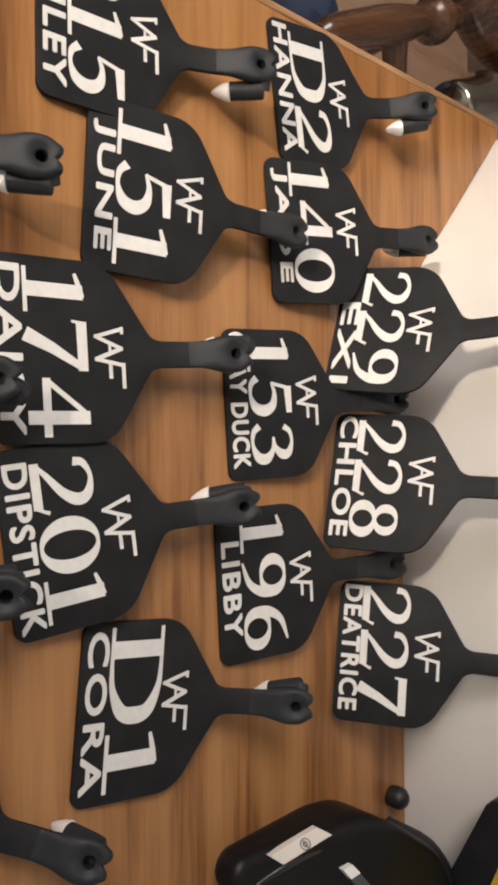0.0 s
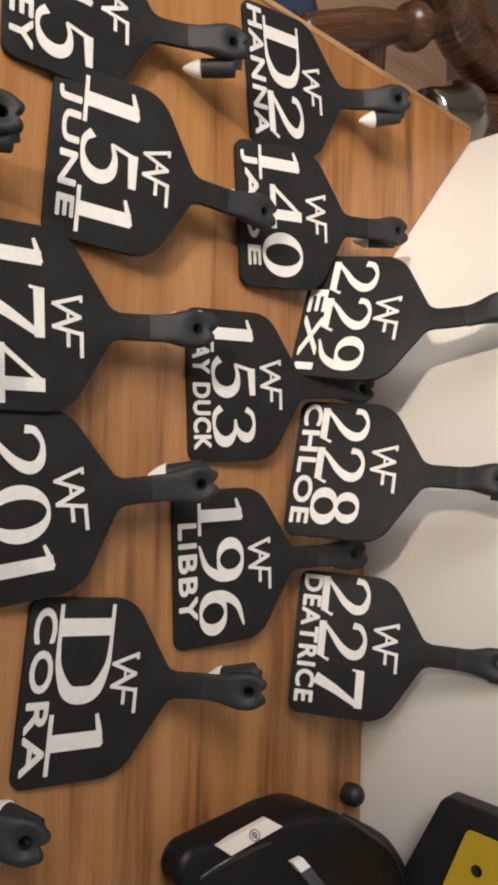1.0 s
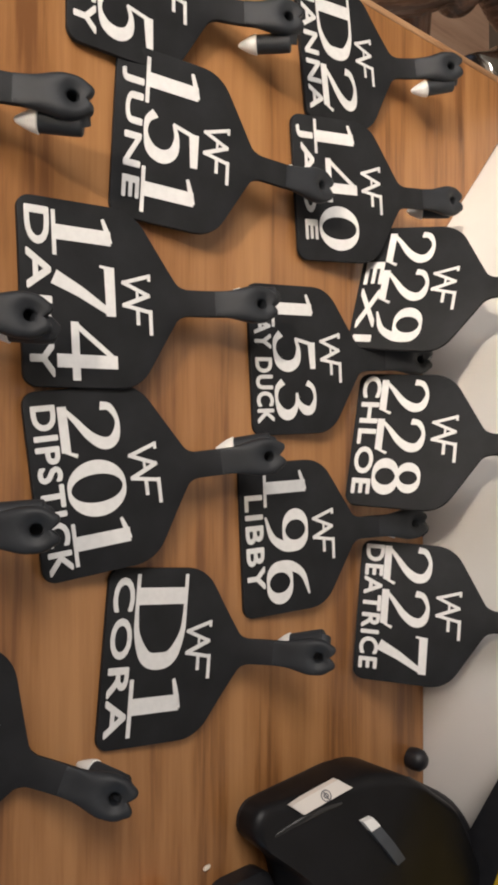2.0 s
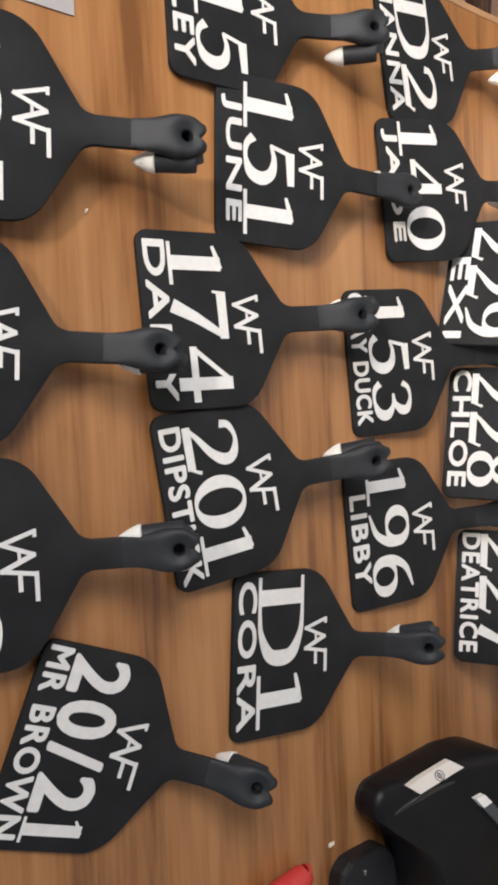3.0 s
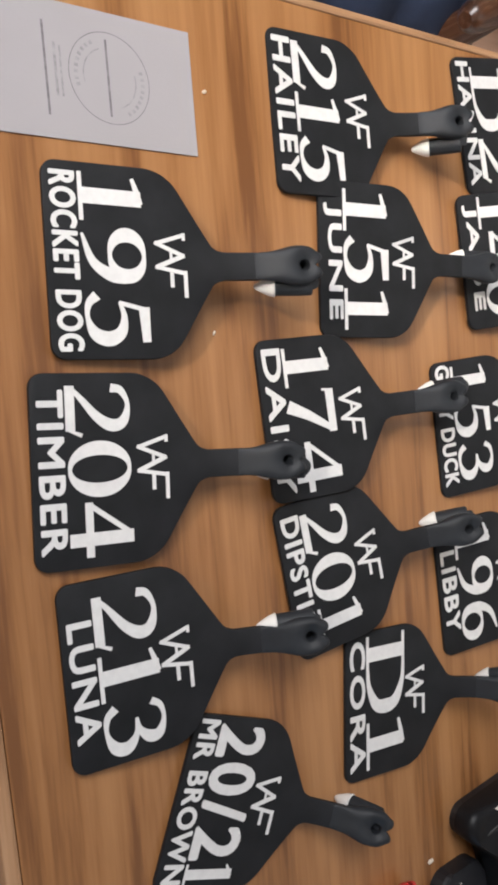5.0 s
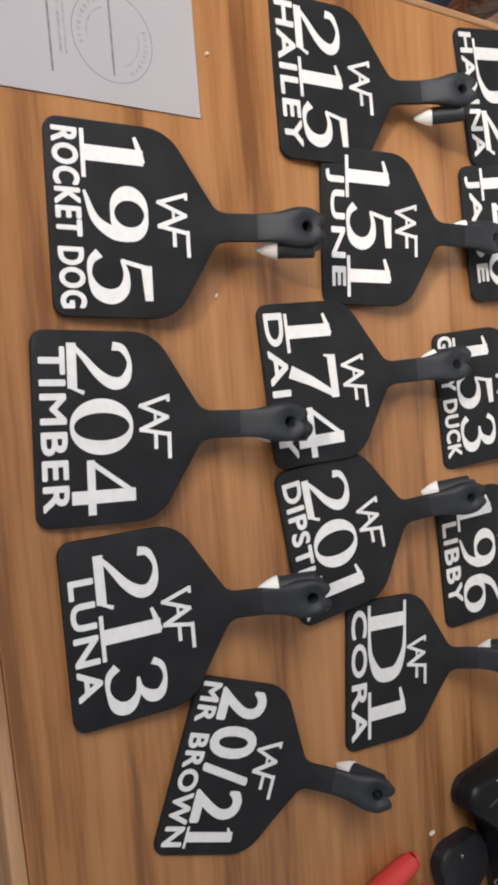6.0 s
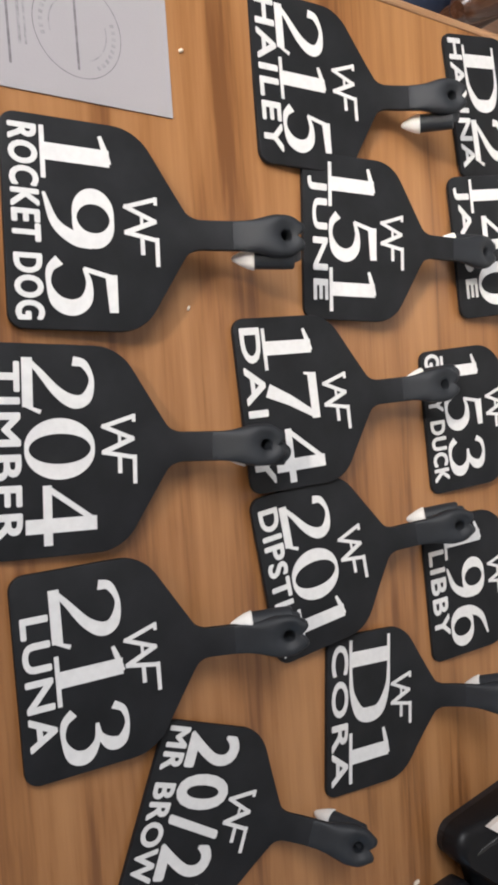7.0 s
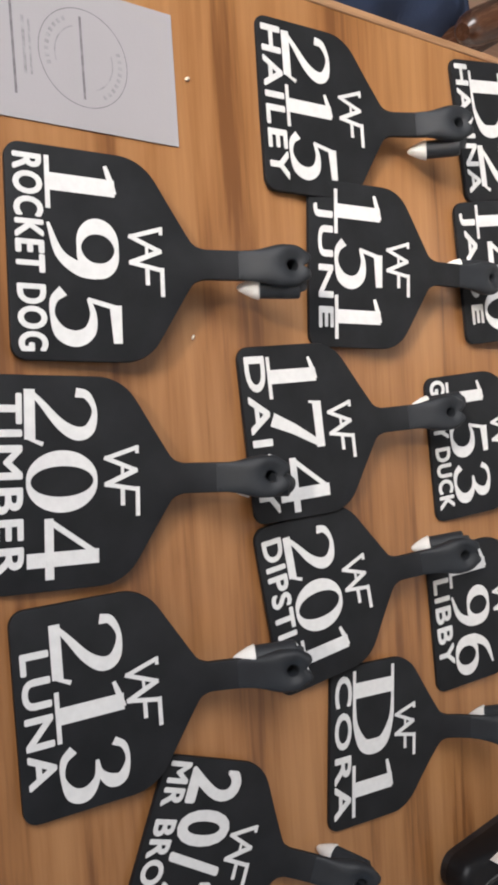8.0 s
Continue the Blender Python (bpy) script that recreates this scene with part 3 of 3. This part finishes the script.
# black device with a sticker on its curved lid
device = empty("label_printer", pose(0, 0, DESK))
tagged(device, "glossy black desktop device with a cream sticker on its lid", "device")
BODY = rounded([(0.231, -0.064), (0.262, -0.030), (0.330, -0.016), (0.400, -0.010), (0.400, 0.090), (0.300, 0.094), (0.256, 0.070), (0.2255, 0.028)], [0.013, 0.016, 0.02, 0.01, 0.02, 0.03, 0.04, 0.05], 8)


def lid_height(x, y):
    """The lid climbs from its near corner and levels off."""
    slope = 0.0275 + 0.382 * (x - 0.23) + 0.387 * (y + 0.0138)
    top = 0.5 * (slope + 0.048 - math.sqrt((slope - 0.048) ** 2 + 0.00006))
    return 0.5 * (top + 0.020 + math.sqrt((top - 0.020) ** 2 + 0.000008))


def lid_mesh():
    """A domed lid over the body's outline with a rounded rim."""
    bm = bmesh.new()
    cx, cy = 0.308, 0.028
    loops = [[bm.verts.new((x, y, 0.008)) for x, y in BODY]]
    for f, drop in ((1.0, 0.0045), (0.990, 0.0022), (0.972, 0.0008), *((0.955 - 0.02 * k, 0.0) for k in range(24)), (0.4, 0.0), (0.2, 0.0)):
        ring = []
        for x, y in BODY:
            px, py = cx + (x - cx) * f, cy + (y - cy) * f
            ring.append(bm.verts.new((px, py, max(0.010, lid_height(px, py) - drop))))
        loops.append(ring)
    n = len(BODY)
    for p, q in zip(loops, loops[1:]):
        for i in range(n):
            bm.faces.new((p[i], p[(i + 1) % n], q[(i + 1) % n], q[i]))
    bm.faces.new(loops[-1])
    return bm


lid = part("lid", lid_mesh(), M_GLOSS, device, "glossy black domed lid", smooth=True)
inner = [(0.308 + (x - 0.308) * 0.95, 0.028 + (y - 0.028) * 0.93) for x, y in BODY]
part("body", slab(inner, 0.0, 0.0095), M_MATT, device, "matt black base")


def draped(corners, lift, nu=10, nv=4):
    """A thin sheet laid on the lid between four corners of the plan."""
    bm = bmesh.new()
    a, b, c, d = [Vector(p) for p in corners]
    top, low = [], []
    for i in range(nu + 1):
        for j in range(nv + 1):
            p = a.lerp(b, i / nu).lerp(d.lerp(c, i / nu), j / nv)
            z = lid_height(p.x, p.y)
            top.append(bm.verts.new((p.x, p.y, z + lift)))
            low.append(bm.verts.new((p.x, p.y, z - 0.0004)))
    w = nv + 1
    for i in range(nu):
        for j in range(nv):
            k = i * w + j
            bm.faces.new((top[k], top[k + w], top[k + w + 1], top[k + 1]))
            bm.faces.new((low[k], low[k + 1], low[k + w + 1], low[k + w]))
    for i in range(nu):
        for p, q in ((i * w, (i + 1) * w), ((i + 1) * w + nv, i * w + nv)):
            bm.faces.new((top[p], low[p], low[q], top[q]))
    for j in range(nv):
        for p, q in ((j + 1, j), (nu * w + j, nu * w + j + 1)):
            bm.faces.new((top[p], low[p], low[q], top[q]))
    return bm


sticker = part("sticker", draped([(0.2312, -0.0325), (0.2243, -0.0070), (0.2286, -0.0008), (0.2358, -0.0268)], 0.0026), M_LABEL, device, "cream paper sticker with a small round emblem", smooth=True)


def emblem_mesh(cx, cy):
    bm = bmesh.new()
    for r, w in ((0.0023, 0.0005), (0.0010, 0.0006)):
        ribbon(bm, [(cx + r * math.cos(2 * math.pi * i / 24), cy + r * math.sin(2 * math.pi * i / 24), w) for i in range(25)], 0.0, 1.0)
    ribbon(bm, [(cx - 0.0016, cy - 0.0008, 0.0006), (cx + 0.0016, cy + 0.0008, 0.0006)], 0.0, 1.0)
    for v in bm.verts:
        v.co.z = lid_height(v.co.x, v.co.y) + (0.0028 if v.co.z > 0.5 else 0.0020)
    return bm


part("emblem", emblem_mesh(0.2298, -0.0146), M_PENCIL, sticker, "small round grey emblem")
# reflective button: its bright reflection is put into the plain white colour
part("badge", draped([(0.2433, 0.0004), (0.2422, 0.0056), (0.2463, 0.0086), (0.2478, 0.0034)], 0.0026, 4, 4), M_TIP, device, "small shiny badge, its reflection painted white", smooth=True)
part("handle_strip", draped([(0.2480, 0.0032), (0.2465, 0.0088), (0.2640, 0.0210), (0.2655, 0.0154)], 0.0020, 4, 8), M_STRIP, device, "grey plastic handle strip", smooth=True)
# polished rib added to give the long highlight along the lid's rounded edge
highlight_ridge = [(0.2432 - 0.0080 * u - 0.0012 * math.sin(3.14 * u), -0.0405 + 0.0350 * u) for u in (0.0, 0.25, 0.5, 0.75, 1.0)]
part("highlight_ridge", tube([(x, y, lid_height(x, y) - 0.0012, 0.0012 + 0.0012 * (1 - abs(2 * u - 1))) for u, (x, y) in zip((0.0, 0.25, 0.5, 0.75, 1.0), highlight_ridge)], 16, 8), M_RIM, device, smooth=True)
part("hose", tube([(0.256, 0.070, 0.010, 0.007), (0.270, 0.083, 0.030, 0.0085), (0.300, 0.090, 0.034, 0.0085), (0.36, 0.092, 0.020, 0.008)], 16, 8), M_MATT, device, "black corrugated sleeve", smooth=True)
part("latch", slab(rounded([(0.265, -0.069), (0.300, -0.059), (0.296, -0.025), (0.265, -0.029)], 0.011, 6), 0.0, 0.009, 0.002), M_MATT, device, "matt black rounded latch plate")
part("rivet", lathe([(0.0014, 0.0), (0.0014, 0.0006), (0.0008, 0.0010)], 14), M_STEEL, device, "small bright rivet", m=pose(0.2730, -0.0490, 0.009))
part("ring", ring_print(0, 0, 0.0042, 0.0055, 0.0009, 0.0012), M_STEEL, device, "small bright metal ring", m=pose(0.2955, -0.0235, 0.017, 60, 0, 30))

# red-gripped pliers, only the ends of the handles in sight
pliers = empty("pliers", pose(0.005, 0.004, DESK))
tagged(pliers, "pliers with red rubber grips lying on the desk", "pliers")
part("grip", tube([(0.2548, -0.0900, 0.0060, 0.0030), (0.2560, -0.0925, 0.0062, 0.0056), (0.2625, -0.122, 0.0066, 0.0064), (0.284, -0.175, 0.0066, 0.0058)], 16, 8), M_RED, pliers, "red rubber grip", smooth=True)
part("grip", tube([(0.2775, -0.0790, 0.0056, 0.0028), (0.2785, -0.0815, 0.0062, 0.0052), (0.2930, -0.120, 0.0066, 0.0060), (0.299, -0.172, 0.0066, 0.0056)], 16, 8), M_RED, pliers, "red rubber grip", smooth=True)
part("jaw", tube([(0.284, -0.175, 0.0066, 0.0042), (0.292, -0.200, 0.0060, 0.0058), (0.296, -0.235, 0.0046, 0.0030)], 12, 6), M_STEEL, pliers, "steel jaw", smooth=True)
part("jaw", tube([(0.299, -0.172, 0.0066, 0.0042), (0.294, -0.200, 0.0061, 0.0056), (0.3025, -0.235, 0.0046, 0.0030)], 12, 6), M_STEEL, pliers, "steel jaw", smooth=True)

# black rubber knob at the foot of the wall
knob = part("rubber_stopper", lathe([(0.0040, 0.0), (0.0058, 0.001), (0.0064, 0.0045), (0.0060, 0.0085), (0.0040, 0.0110), (0.0012, 0.0120)], 28), M_MATT, m=pose(0.2465, 0.0890, DESK + 0.0002), smooth=True)
tagged(knob, "round black rubber stopper standing at the wall", "stopper")

# black tool with a yellow face, stood on its edge against the wall
tool = empty("tool_case", pose(0, 0.0975, 0) @ pose(0, 0, 0, 90))
tagged(tool, "black plastic tool case with yellow face standing against the wall", "tool case")
SHELL = rounded([(0.2285, 0.8085), (0.353, DESK + 0.0003), (0.42, DESK + 0.0003), (0.42, 0.90), (0.2325, 0.90)], [0.005, 0.004, 0.004, 0.006, 0.006], 4)
part("shell", slab(SHELL, 0.0, 0.0110, 0.0025, 3), M_MATT, tool, "black plastic shell", smooth=True)
FACE = rounded([(0.2405, 0.8225), (0.2735, 0.8085), (0.404, 0.758), (0.404, 0.885), (0.2435, 0.885)], 0.003, 4)
part("face_panel", slab(FACE, 0.0100, 0.0122, 0.0006), M_YELLOW, tool, "yellow plastic panel")
part("screw", lathe([(0.0028, 0.0), (0.0028, 0.0008), (0.0012, 0.0004)], 18), M_MATT, tool, m=pose(0.2585, 0.8280, 0.0120))

# ---- chair beside the desk ----
chair = empty("wooden_chair", pose(0, 0, 0))
tagged(chair, "dark glossy turned-wood chair with a steel ferrule beside the desk", "chair")


def turned(name, p0, p1, profile, mat, label=""):
    """A lathe-turned piece between two points; profile in (radius, share of the length)."""
    a, b = Vector(p0), Vector(p1)
    L = (b - a).length
    fine = spline([(r, f * L) for r, f in profile], 6)
    m = Matrix.Translation(a) @ (b - a).to_track_quat("Z", "Y").to_matrix().to_4x4()
    return part(name, lathe([(max(0.001, float(r)), float(z)) for r, z in fine], 32), mat, chair, label, m=m, smooth=True)


turned("arm_spindle", (-0.272, 0.150, 0.640), (-0.358, 0.335, 0.640), [(0.006, 0.0), (0.0125, 0.06), (0.015, 0.25), (0.0165, 0.45), (0.0145, 0.62), (0.012, 0.74), (0.020, 0.80), (0.0205, 0.86), (0.014, 0.92), (0.012, 1.0)], M_CHAIR)
turned("stretcher", (-0.316, 0.246, 0.640), (-0.262, 0.300, 0.600), [(0.013, 0.0), (0.0105, 0.4), (0.0115, 1.0)], M_CHAIR)
part("arm", tube([(-0.440, 0.330, 0.640, 0.024), (-0.400, 0.368, 0.640, 0.027), (-0.374, 0.415, 0.640, 0.029), (-0.368, 0.500, 0.640, 0.030), (-0.372, 0.640, 0.640, 0.026)], 24, 8), M_CHAIR, chair, smooth=True)
turned("ferrule", (-0.276, 0.338, 0.630), (-0.297, 0.402, 0.630), [(0.020, 0.0), (0.026, 0.08), (0.028, 0.5), (0.031, 0.80), (0.035, 0.93), (0.035, 1.0)], M_STEEL, "bright steel ferrule")
turned("post", (-0.2975, 0.4035, 0.630), (-0.345, 0.560, 0.630), [(0.024, 0.0), (0.0255, 0.1), (0.027, 0.5), (0.024, 1.0)], M_CHAIR)
part("seat", slab(rounded([(-0.80, 0.02), (-0.245, 0.02), (-0.245, 0.62), (-0.80, 0.62)], 0.05, 6), 0.455, 0.485, 0.008, 3), M_FLOOR, chair, "tan wooden seat", smooth=True)
for lx, ly in ((-0.74, 0.08), (-0.30, 0.08), (-0.74, 0.56), (-0.30, 0.56)):
    turned("leg", (lx, ly, 0.0), (lx, ly, 0.456), [(0.014, 0.0), (0.020, 0.3), (0.016, 0.5), (0.022, 0.8), (0.018, 1.0)], M_CHAIR)
for lx, ly in ((-0.340, 0.545), (-0.372, 0.600), (-0.315, 0.246)):
    turned("arm_post", (lx, ly, 0.484), (lx, ly, 0.628), [(0.012, 0.0), (0.016, 0.5), (0.012, 1.0)], M_CHAIR)


def cloth(name, x0, x1, y0, y1, z, lump, mat, seed):
    """A heap of folded cloth: a thick sheet with soft folds and a rounded rim."""
    bm = bmesh.new()
    n = 44
    top, low = [], []
    for i in range(n + 1):
        for j in range(n + 1):
            u, v = i / n, j / n
            x, y = x0 + (x1 - x0) * u, y0 + (y1 - y0) * v
            rim = min(1.0, min(u, 1 - u, v, 1 - v) * 9) ** 0.5
            h = lump * (0.35 + 0.65 * rim) + rim * 0.028 * noise.noise(Vector((x * 7, y * 16 + 2 * x, seed))) + rim * 0.008 * noise.noise(Vector((x * 30, y * 40, seed + 3)))
            x += 0.012 * noise.noise(Vector((y * 14, seed, 1.0)))
            top.append(bm.verts.new((x, y, z + max(0.004, h))))
            low.append(bm.verts.new((x, y, z)))
    w = n + 1
    for i in range(n):
        for j in range(n):
            a = i * w + j
            bm.faces.new((top[a], top[a + w], top[a + w + 1], top[a + 1]))
            bm.faces.new((low[a], low[a + 1], low[a + w + 1], low[a + w]))
    for k in range(n):
        for a, b in ((k * w, (k + 1) * w), ((k + 1) * w + n, k * w + n), (k + 1, k), (n * w + k, n * w + k + 1)):
            bm.faces.new((top[a], top[b], low[b], low[a]))
    return part(name, bm, mat, smooth=True)


stool = empty("bench", pose(0, 0, 0))
tagged(stool, "dark wooden bench beside the desk", "bench")
part("seat", box(-0.95, -0.235, -0.70, -0.01, 0.42, 0.455, 0.006), M_CHAIR, stool)
for lx, ly in ((-0.90, -0.65), (-0.29, -0.65), (-0.90, -0.06), (-0.29, -0.06)):
    part("leg", box(lx - 0.02, lx + 0.02, ly - 0.02, ly + 0.02, 0.0, 0.4205, 0.003), M_CHAIR, stool)
tagged(cloth("folded_blanket", -0.92, -0.238, -0.68, 0.014, 0.455, 0.11, M_NAVY, 2.0), "dark navy blanket heaped on the bench", "blanket")
tagged(cloth("denim_cloth", -0.70, -0.296, 0.060, 0.292, 0.4855, 0.082, M_DENIM, 7.0), "dark blue denim cloth folded on the chair seat", "cloth")
